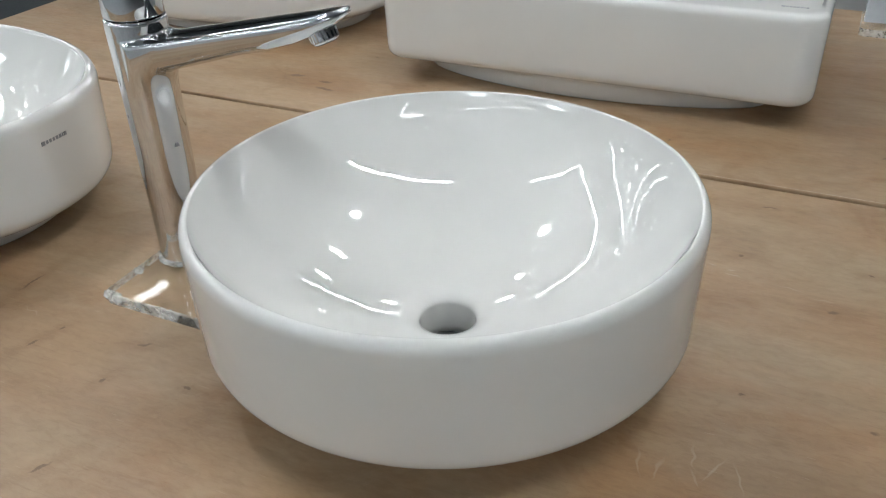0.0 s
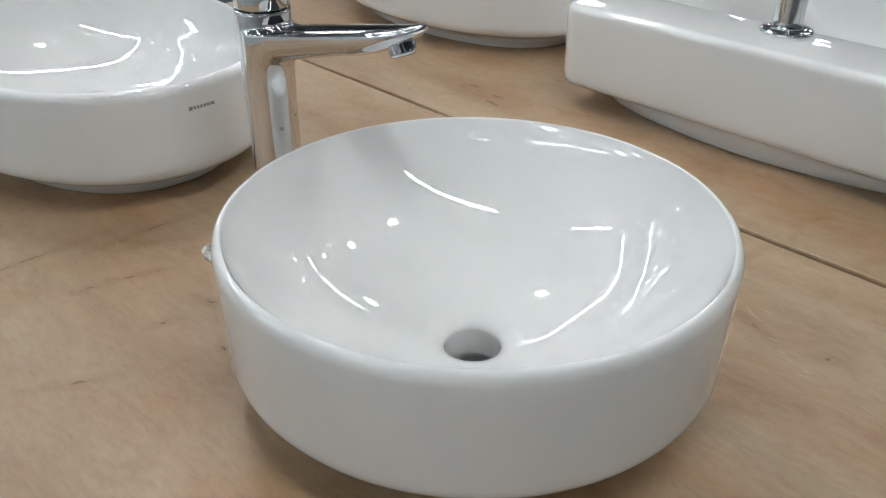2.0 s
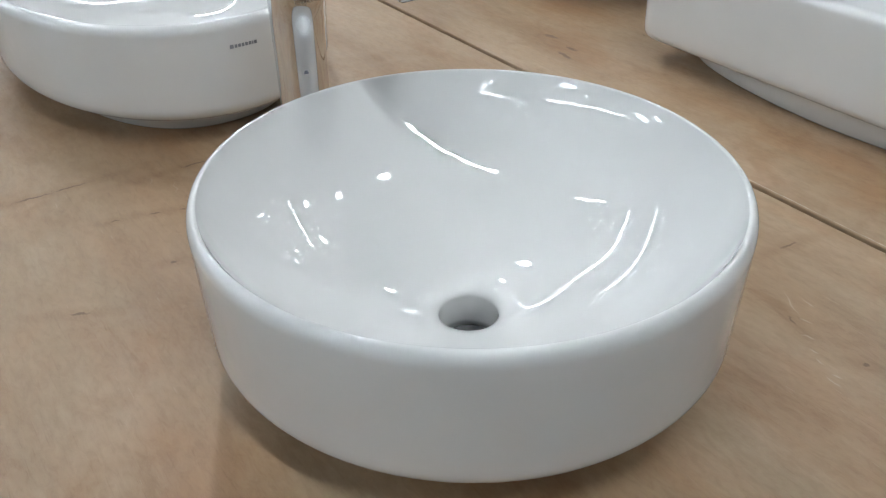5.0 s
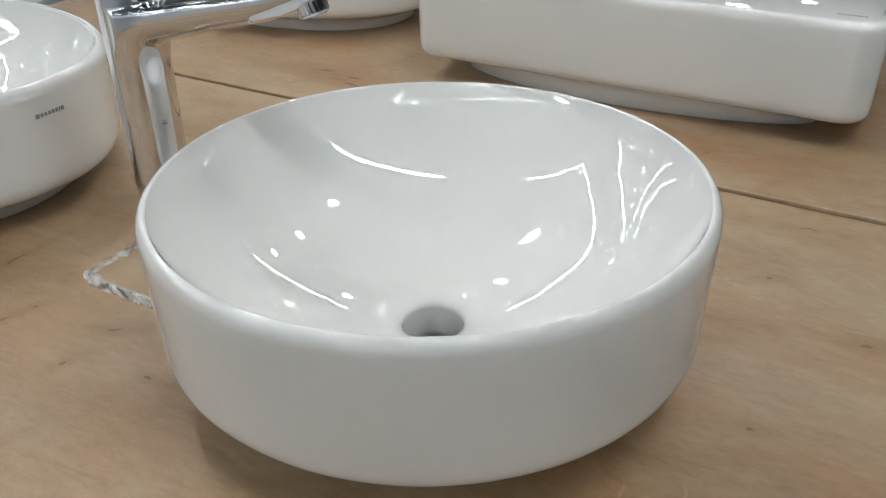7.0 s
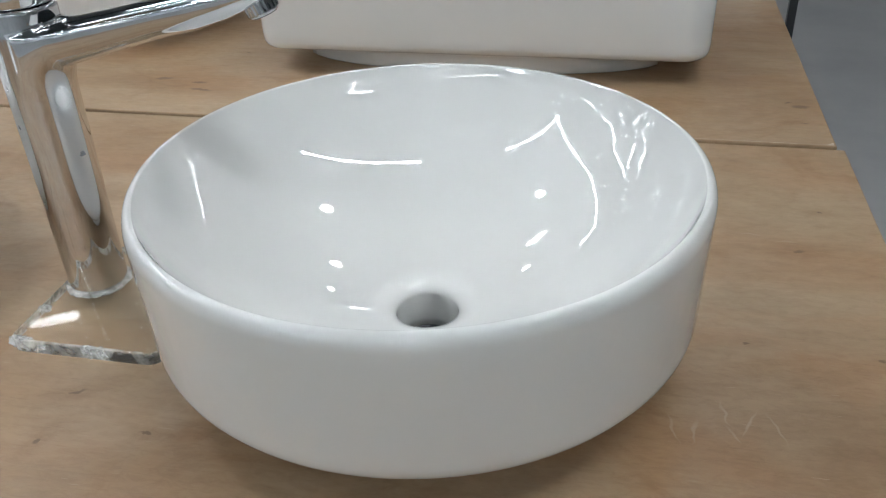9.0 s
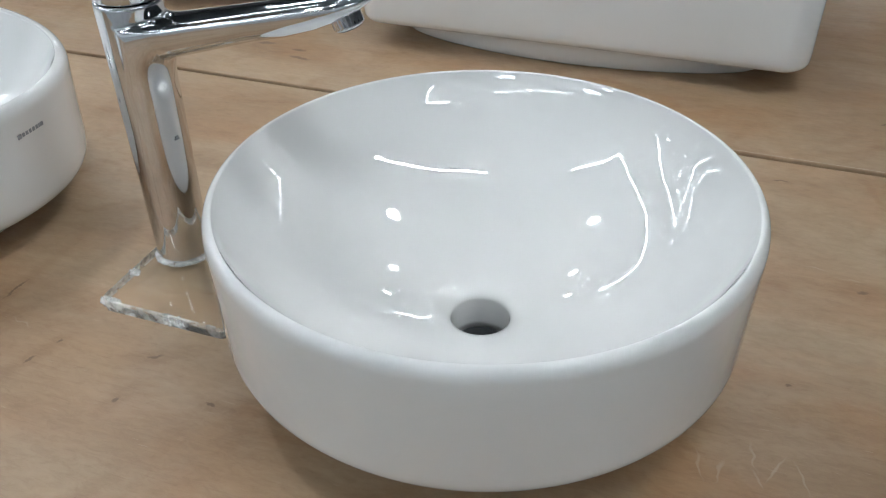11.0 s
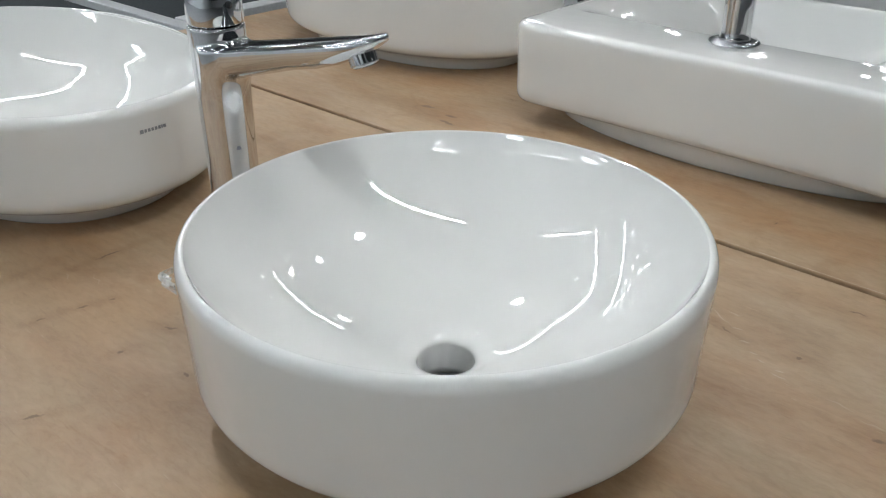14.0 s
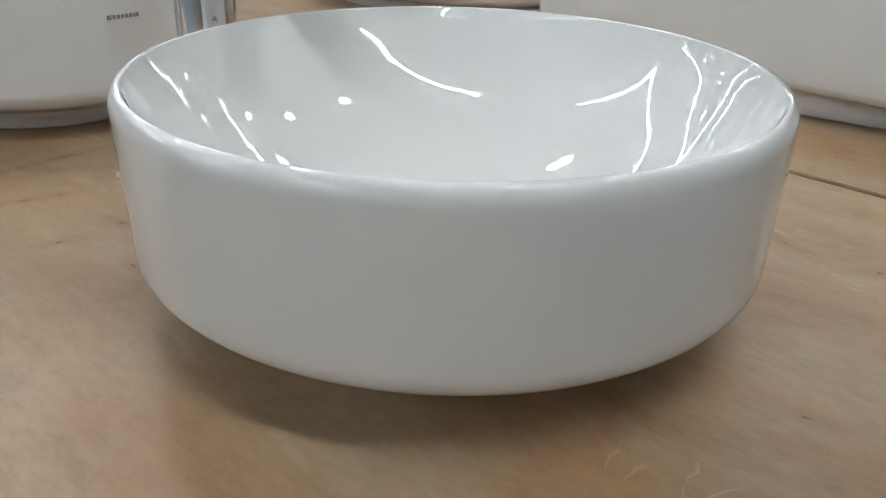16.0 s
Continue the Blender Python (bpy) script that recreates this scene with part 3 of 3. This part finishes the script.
def oval_basin(where, label, marked):
    """Oval basin 60 x 41 cm with a recessed oval foot and a chrome waste cover."""
    A, B = 0.304, 0.205
    root = thing("oval_washbasin", where, label, "washbasin", "washbasins")
    rings = [oval(0.220, 0.126, 0.0, 2.2), oval(0.240, 0.145, 0.0, 2.2), oval(0.243, 0.148, 0.003, 2.2), oval(0.2435, 0.1485, 0.011, 2.2), oval(0.246, 0.151, 0.0155, 2.2), oval(0.255, 0.159, 0.0205, 2.2)]
    for d, z in ((0.036, 0.0252), (0.022, 0.0292), (0.0155, 0.0318), (0.0110, 0.0343), (0.0070, 0.0382), (0.0045, 0.0428), (0.003, 0.049), (0.0024, 0.060), (0.0018, 0.085), (0.0008, 0.11), (0.0, 0.1315)):
        rings.append(oval(A - d, B - d, z, 2.1))
    for k in range(1, 13):
        w = math.pi / 2 * k / 12
        d = 0.0095 * (1 - math.cos(w))
        rings.append(oval(A - d, B - d, 0.1320 + 0.0115 * math.sin(w), 2.1))
    for d, z in ((0.0100, 0.14320), (0.0104, 0.14260), (0.0107, 0.14170), (0.0110, 0.1402)):
        rings.append(oval(A - d, B - d, z, 2.1))
    # the hollow: its steepness against the distance from the middle, 1 at the lip
    dx, dy = -0.012, 0.004
    rho = np.linspace(0, 1, 300)
    steep = np.maximum(np.interp(rho, (0.0, 0.2, 0.4, 0.6, 0.8, 0.92, 1.0), (0.001, 0.004, 0.030, 0.0725, 0.152, 0.262, 0.40)), 0)
    steep = np.convolve(np.pad(steep, 24, mode="edge"), np.ones(49) / 49, "valid")
    height = np.concatenate([[0], np.cumsum((steep[1:] + steep[:-1]) / 2 * np.diff(rho))])
    height = 0.0290 + height * (0.1402 - 0.0290) / height[-1]
    for k in np.sin(np.linspace(math.pi / 2, 0.13, 40)):
        z = float(np.interp(k, rho, height))
        rings.append(oval((A - 0.0110) * k, (B - 0.0110) * k, z, 2.1, dx * (1 - k), dy * (1 - k)))
    rings.append(oval(0.030, 0.024, 0.0288, 2.0, dx, dy))
    rings.append(oval(0.024, 0.023, 0.022, 2.0, dx, dy))
    rings.append(oval(0.0225, 0.0225, 0.0, 2.0, dx, dy))
    part("bowl", loft(rings, closed=True), CERAMIC, root)
    part("waste_cover", lathe([(0.021, 0.018), (0.021, 0.0295), (0.033, 0.0305), (0.0348, 0.0320), (0.0345, 0.0340), (0.0325, 0.0354), (0.026, 0.0378), (0.017, 0.0395), (0.009, 0.0403), (0.001, 0.0406)], 48), CHROME, root, "domed chrome waste cover").location = (dx, dy, 0)
    if marked:
        brand_mark(root, (A - 0.0008, -0.0125, 0.1145), (0.0, 1.0, 0.0), (0, 0, 1), (1, 0, 0))
    return root


def slab_basin(where):
    """Rectangular basin with a tap deck towards the joint of the boards."""
    root = thing("rectangular_washbasin", where, "large rectangular glossy white washbasin with tap deck on oak table", "washbasin", "washbasins")
    A, B = 0.2975, 0.212
    rings = []

    def foot(a, b, z):
        base = rounded(A, B, 0.036, z)
        ring = []
        for p in base:
            w = math.atan2(p[1] / B, p[0] / A)
            c, s = math.cos(w), math.sin(w)
            ring.append((a * math.copysign(abs(c) ** 1.12, c) - 0.006, math.copysign(b - 0.066 + 0.066 * abs(s) ** 1.12, s), z))
        return ring

    rings += [foot(0.220, 0.160, 0.0), foot(0.2430, 0.1855, 0.0), foot(0.2455, 0.1882, 0.003), foot(0.2460, 0.1886, 0.013), foot(0.2465, 0.1890, 0.020), foot(0.2480, 0.1902, 0.0255), foot(0.2500, 0.1925, 0.0285)]
    for d, z in ((0.020, 0.0302), (0.0115, 0.0312), (0.0068, 0.0334), (0.0034, 0.0372), (0.0017, 0.0422), (0.0011, 0.052), (0.0008, 0.09), (0.0, 0.130), (0.0002, 0.1375), (0.0009, 0.1412), (0.0023, 0.1440), (0.0045, 0.1460), (0.0078, 0.1471), (0.0135, 0.1475)):
        rings.append(rounded(A - d, B - d, 0.033 - d * 0.6, z))
    # the hollow: steep below the tap deck, long slopes at both ends
    ba, bb, by = 0.281, 0.1470, 0.050
    for dx, dy, z in ((-0.004, -0.004, 0.1475), (0.003, -0.0015, 0.1474), (0.009, 0.0, 0.1471), (0.018, 0.0016, 0.1464), (0.030, 0.0030, 0.1452), (0.045, 0.0046, 0.1430), (0.062, 0.0064, 0.1395), (0.080, 0.0086, 0.1345), (0.100, 0.0115, 0.1275), (0.120, 0.0150, 0.1190), (0.140, 0.0195, 0.1090), (0.160, 0.026, 0.0980), (0.178, 0.034, 0.0880), (0.194, 0.045, 0.0805), (0.208, 0.060, 0.0760), (0.222, 0.080, 0.0735), (0.236, 0.105, 0.0722)):
        rings.append(rounded(ba - dx, bb - dy, min(0.036, bb - dy - 0.002), z, 0, by))
    rings.append(rounded(0.030, 0.0295, 0.029, 0.0710, 0, by))
    rings.append(rounded(0.0235, 0.0235, 0.023, 0.066, 0, by))
    rings.append(rounded(0.0225, 0.0225, 0.022, 0.0, 0, by))
    part("bowl", loft(rings, closed=True), CERAMIC, root)
    part("waste_cover", lathe([(0.020, 0.060), (0.020, 0.074), (0.031, 0.076), (0.0325, 0.0785), (0.030, 0.081), (0.015, 0.084), (0.001, 0.0845)], 48), CHROME, root, "domed chrome waste cover").location = (0, by, 0)
    brand_mark(root, (0.240, -0.178, 0.1476), (1.0, 0.0, 0.0), (0, 1, 0), (0, 0, 1))
    return root


round_basin((0, 0, T))
oval_basin((-0.7270, 0.002, T), "oval glossy white washbasin with chrome waste cover on oak table", True)
oval_basin((-0.765, 0.777, T + 0.001), "oval glossy white ceramic washbasin beside the rectangular one", False)
slab_basin((-0.0585, 0.745, T + 0.001))


# ---- tall mixer beside the round basin ----
def section(at, d, half_w, top, bottom, n=2.3, count=64, low=None):
    """A ring across the direction d (in the x-y plane): half width, height above and below the point."""
    side = Vector((-d[1], d[0], 0))
    ring = []
    for i in range(count):
        w = 2 * math.pi * i / count
        c, s = math.cos(w), math.sin(w)
        m = low if low and s < 0 else n
        u = half_w * math.copysign(abs(c) ** (2 / m), c)
        v = math.copysign(abs(s) ** (2 / m), s)
        ring.append(Vector(at) + side * u + Vector((0, 0, v * (top if v > 0 else bottom))))
    return ring


BODY_Z = (0.0, 0.06, 0.12, 0.17, 0.205, 0.228, 0.240)
BODY_R = (0.0236, 0.0240, 0.0246, 0.0251, 0.0257, 0.0261, 0.0261)


def spout_shape(x):
    """Half width, crown, edge and keel heights of the spout at the distance x."""
    x = x - 0.0035
    top = np.interp(x, (0.0, 0.03, 0.15, 0.167, 0.20), (0.2190, 0.2230, 0.2462, 0.2495, 0.2575))
    keel = np.interp(x, (0.0, 0.03, 0.0557, 0.10, 0.1268, 0.15, 0.17, 0.185, 0.1966), (0.184, 0.1925, 0.1995, 0.2120, 0.2176, 0.2250, 0.2338, 0.2425, 0.2515))
    half = np.interp(x, (0.0, 0.02, 0.05, 0.11, 0.14, 0.2), (0.0240, 0.0230, 0.0212, 0.0200, 0.0196, 0.0196))
    end = np.clip((x - 0.135) / 0.0618, 0.0, 0.9995)
    return half * (1 - end ** 2.4) ** (1 / 2.4), top, top - 0.0050, keel


def body_field(p):
    r = np.hypot(p[:, 0], p[:, 1]) - np.interp(p[:, 2], BODY_Z, BODY_R)
    cap = np.maximum(p[:, 2] - 0.2358, 0.0022 - p[:, 2])
    a, b = np.maximum(r + 0.0022, 0), np.maximum(cap + 0.0022, 0)
    return np.hypot(a, b) - 0.0022 + np.minimum(np.maximum(r + 0.0022, cap + 0.0022), 0)


def spout_field(p):
    half, top, edge, keel = spout_shape(p[:, 0])
    v = p[:, 2] - edge
    v = np.where(v > 0, v / (top - edge), -v / (edge - keel))
    q = (np.abs(p[:, 1] / half) ** 2.5 + v ** 2.5 + 1e-9) ** 0.4
    return np.maximum((q - 1) * np.minimum(half, 0.012), np.maximum(0.006 - p[:, 0], p[:, 0] - 0.2001))


def cast_field(p, k=0.009):
    a, b = body_field(p), spout_field(p)
    h = np.clip(0.5 + 0.5 * (b - a) / k, 0, 1)
    return b + (a - b) * h - k * h * (1 - h)


def cast_body():
    """Column and spout as one casting with soft fillets, the spout's belly rising to its tip."""
    bm = lathe([(0.0, 0.002), (0.0236, 0.002), (0.0251, 0.17), (0.0261, 0.235), (0.0, 0.236)], 64, start=False, end=False)
    me = bpy.data.meshes.new("rough_cast")
    bm.to_mesh(me)
    bm.free()
    bm = bmesh.new()
    bm.from_mesh(me)
    rings = []
    for i in range(24):
        x = 0.008 + 0.1910 * i / 23
        half, top, edge, keel = (float(v) for v in spout_shape(np.array(x)))
        rings.append(section((x, 0, edge), (1, 0), max(half, 0.003), top - edge, edge - keel, 2.5))
    loft(rings, bm=bm)
    bmesh.ops.recalc_face_normals(bm, faces=bm.faces)
    bm.to_mesh(me)
    bm.free()
    rough = new("rough_cast", me)
    m = rough.modifiers.new("skin", "REMESH")
    m.mode, m.voxel_size = "VOXEL", 0.0016
    skin = bpy.data.meshes.new_from_object(rough.evaluated_get(bpy.context.evaluated_depsgraph_get()))
    bpy.data.objects.remove(rough)
    p = np.zeros(len(skin.vertices) * 3)
    skin.vertices.foreach_get("co", p)
    p = p.reshape(-1, 3)
    for turn in range(14):
        f = cast_field(p)
        g = np.stack([(cast_field(p + e) - cast_field(p - e)) / 2e-5 for e in np.eye(3) * 1e-5], axis=1)
        step = (f / np.maximum((g * g).sum(1), 0.2))[:, None] * g
        size = np.linalg.norm(step, axis=1, keepdims=True)
        p = p - step * np.minimum(1.0, 0.002 / np.maximum(size, 1e-9)) * 0.8
    skin.vertices.foreach_set("co", p.ravel())
    bm = bmesh.new()
    bm.from_mesh(skin)
    bpy.data.meshes.remove(skin)
    return bm


def tall_mixer(where, turn):
    """Spout along its own x."""
    root = thing("tall_basin_mixer", where, "tall polished chrome single-lever basin mixer on a clear acrylic plate", "tap", "taps", turn)
    ring = []
    for k, (r, z) in enumerate(((0.022, 0.0), (0.0256, 0.0), (0.0268, 0.0012), (0.0264, 0.0026), (0.0250, 0.0034), (0.022, 0.0034))):
        ring.append([(x * (1 + 0.09 * noise.noise((x * 160, y * 160, k))), y * (1 + 0.09 * noise.noise((x * 160, y * 160, k + 9))), z * (1 + 0.6 * noise.noise((x * 190, y * 190, k)))) for x, y, z in oval(r, r, z, count=72)])
    part("base_washer", loft(ring, closed=True), GLUE, root, "crumpled clear plastic washer under the column").visible_shadow = False
    part("body", cast_body(), CHROME, root)
    d = (1, 0)
    flutes = []
    for r, z in ((0.0090, 0.0), (0.0103, 0.0002), (0.0113, 0.0008), (0.0117, 0.0018), (0.0118, 0.0030), (0.0118, 0.0080), (0.0118, 0.0130), (0.0118, 0.0170), (0.0117, 0.0178), (0.0113, 0.0181), (0.0080, 0.0182)):
        depth = 0.00035 if 0.002 < z < 0.0175 else 0.0
        flutes.append([(x * (1 - depth / r * (k // 4 % 2)), y * (1 - depth / r * (k // 4 % 2)), h) for k, (x, y, h) in enumerate(oval(r, r, z, count=160))])
    aer = part("aerator", loft(flutes), CHROME, root, "ribbed chrome aerator ring")
    aer.matrix_basis = pose(0.1780, 0, 0.2275, 0, -20, 0)
    part("insert", lathe([(0.0, -0.0006), (0.0092, -0.0006), (0.0092, 0.004), (0.0, 0.004)], 32, start=False, end=False), AERATOR, aer, "grey aerator insert")
    # small grey mark on the column, two short bars
    bm = bmesh.new()
    for z0, z1, w in ((0.1222, 0.1236, 0.0044), (0.1240, 0.1254, 0.0030)):
        rings = []
        for z in (z0, z1):
            ring = []
            for rad in (0.0240, 0.02515):
                sweep = [math.radians(-22) + (i / 6 - 0.5) * w / rad for i in range(7)]
                ring += [(rad * math.cos(a), rad * math.sin(a), z) for a in (sweep if rad > 0.0245 else sweep[::-1])]
            rings.append(ring)
        loft(rings, bm=bm)
    part("column_mark", bm, PRINT, root, "tiny grey mark on the chrome column", False)
    # lever cap: a drum with a domed top that runs out into a flat lever
    part("lever_cap", lathe([(0.0, 0.2364), (0.0232, 0.2364), (0.0249, 0.2372), (0.0256, 0.2388), (0.0255, 0.2490), (0.0252, 0.2560), (0.0245, 0.2620), (0.0229, 0.2662), (0.0195, 0.2690), (0.0110, 0.2706), (0.0, 0.2710)], 96, start=False, end=False), CHROME, root)
    lev = []
    for x, z, hw, up, dn in ((-0.0235, 0.2630, 0.0090, 0.0020, 0.006), (-0.018, 0.2648, 0.0170, 0.0040, 0.008), (-0.008, 0.2668, 0.0214, 0.0050, 0.010), (0.006, 0.2688, 0.0230, 0.0052, 0.011), (0.020, 0.2715, 0.0220, 0.0048, 0.0095), (0.034, 0.2750, 0.0204, 0.0043, 0.0066), (0.054, 0.2802, 0.0176, 0.0036, 0.0046), (0.072, 0.2850, 0.0154, 0.0030, 0.0036), (0.084, 0.2882, 0.0134, 0.0025, 0.0029), (0.092, 0.2905, 0.0102, 0.0018, 0.0021), (0.0975, 0.2921, 0.0050, 0.0010, 0.0011)):
        lev.append(section((x, 0, z), d, hw, up, dn, 2.8))
    part("lever", loft(lev), CHROME, root).matrix_basis = pose(0, 0, 0, 0, 0, -4)
    dot = part("indicator_dot", lathe([(0.0, 0.0), (0.0032, 0.0), (0.0032, 0.0012), (0.0, 0.0015)], 24, start=False, end=False), DARK_PLASTIC, root, "small dark indicator dot")
    dot.matrix_basis = pose(0.0252, -0.004, 0.2560, 0, 90, 0)
    return root


tall_mixer((-0.2870, 0.0087, T + 0.0125), 5.5)


def deck_mixer(where):
    """Round tap on the rectangular basin's deck, spout over the bowl."""
    root = thing("deck_basin_mixer", where, "polished chrome mixer with round base ring on the basin deck", "tap", "taps", 90)
    part("base_ring", lathe([(0.0, 0.0), (0.0310, 0.0), (0.0322, 0.0012), (0.0322, 0.0045), (0.0305, 0.0062), (0.0225, 0.0070), (0.0, 0.0072)], 96, start=False, end=False), CHROME, root)
    part("body", lathe([(0.0, 0.006), (0.0215, 0.006), (0.0190, 0.010), (0.0184, 0.018), (0.0188, 0.10), (0.0195, 0.20), (0.0195, 0.232), (0.0170, 0.240), (0.0, 0.243)], 96, start=False, end=False), CHROME, root)
    part("spout", loft([section((x, 0, z), (1, 0), w, h, h, 2.3) for x, z, w, h in ((0.0, 0.185, 0.016, 0.018), (0.04, 0.192, 0.016, 0.014), (0.10, 0.198, 0.0155, 0.011), (0.15, 0.200, 0.014, 0.008), (0.16, 0.200, 0.008, 0.004))]), CHROME, root)
    part("lever", loft([section((x, 0, z), (1, 0), w, h, h, 2.3) for x, z, w, h in ((-0.012, 0.244, 0.010, 0.004), (0.01, 0.247, 0.015, 0.005), (0.06, 0.256, 0.012, 0.004), (0.10, 0.264, 0.006, 0.002))]), CHROME, root)
    return root


deck_mixer((-0.063, 0.621, T + 0.1485))


# ---- clear acrylic stands ----
def acrylic_plate(where, a, b, h, label, glue=(), turn=0.0):
    root = thing("acrylic_stand", where, label, "display stand", "acrylic stands", turn)
    r = 0.010
    plate = part("plate", loft([rounded(a - 0.0008, b - 0.0008, r, 0.0), rounded(a, b, r, 0.0008), rounded(a, b, r, h - 0.0014), rounded(a - 0.0004, b - 0.0004, r, h - 0.0005), rounded(a - 0.0014, b - 0.0014, r, h)]), ACRYLIC, root, smooth=False)
    plate.data.materials.append(ACRYLIC_EDGE)
    for p in plate.data.polygons:
        p.material_index = int(abs(p.normal.z) < 0.9)
        p.use_smooth = abs(p.normal.z) < 0.9
    plate.visible_shadow = False
    for k, (x, y) in enumerate(glue):
        bm = bmesh.new()
        bmesh.ops.create_icosphere(bm, subdivisions=4, radius=1.0)
        for v in bm.verts:
            n = 1 + 0.50 * noise.noise(v.co * 2.2 + Vector((7.0 * k, 0, 0))) + 0.22 * noise.noise(v.co * 7.0 + Vector((0, 5.0 * k, 0)))
            v.co = Vector((x + v.co.x * 0.0055 * n, y + v.co.y * 0.0030 * n, h * 0.5 + v.co.z * h * 0.40 * n))
        part("glue_spot", bm, GLUE, root, "uneven clear glue spot", k % 2 == 0).visible_shadow = False
    return root


acrylic_plate((-0.2540, -0.006, T + 0.0004), 0.0630, 0.0700, 0.0120, "clear acrylic plate with rounded corners under the tall mixer", ((-0.0600, -0.0650), (-0.0505, -0.0655), (0.0050, -0.0685), (0.0160, -0.0685), (-0.0610, -0.0240)))
acrylic_plate((0.318, 1.020, T + 0.0014), 0.042, 0.055, 0.012, "clear acrylic plate near the corner of the rear board")
up = thing("acrylic_upright", (0.318, 1.035, T + 0.0136), "hazy pale acrylic block on the rear acrylic plate", "display stand")
part("block", loft([rounded(0.038, 0.03, 0.004, 0.0), rounded(0.038, 0.03, 0.004, 0.040)]), HAZY, up, smooth=False).visible_shadow = False


# ---- black display racks further off ----
def display_rack(where, w, d, h, rails, label):
    root = thing("display_rack", where, label, "rack", "black racks")
    s = 0.03
    for x in (-w / 2, w / 2):
        for y in (-d / 2, d / 2):
            part("post", box((s, s, h), (x, y, h / 2), 0.002), STEEL, root, smooth=False)
        if rails:
            part("floor_rail", box((s, d - s, s), (x, 0, s / 2), 0.002), STEEL, root, smooth=False)
        part("top_rail", box((s, d - s, s), (x, 0, h - s / 2), 0.002), STEEL, root, smooth=False)
    for y in (-d / 2, d / 2):
        part("cross_rail", box((w - s, s, s), (0, y, h - s / 2), 0.002), STEEL, root, smooth=False)
    return root


display_rack((0.13, 3.40, 0), 1.22, 1.0, 1.95, True, "open black steel display rack standing on the grey floor")
display_rack((-2.53, 4.30, 0), 0.42, 1.10, 1.95, False, "narrow open black steel rack on the grey floor")
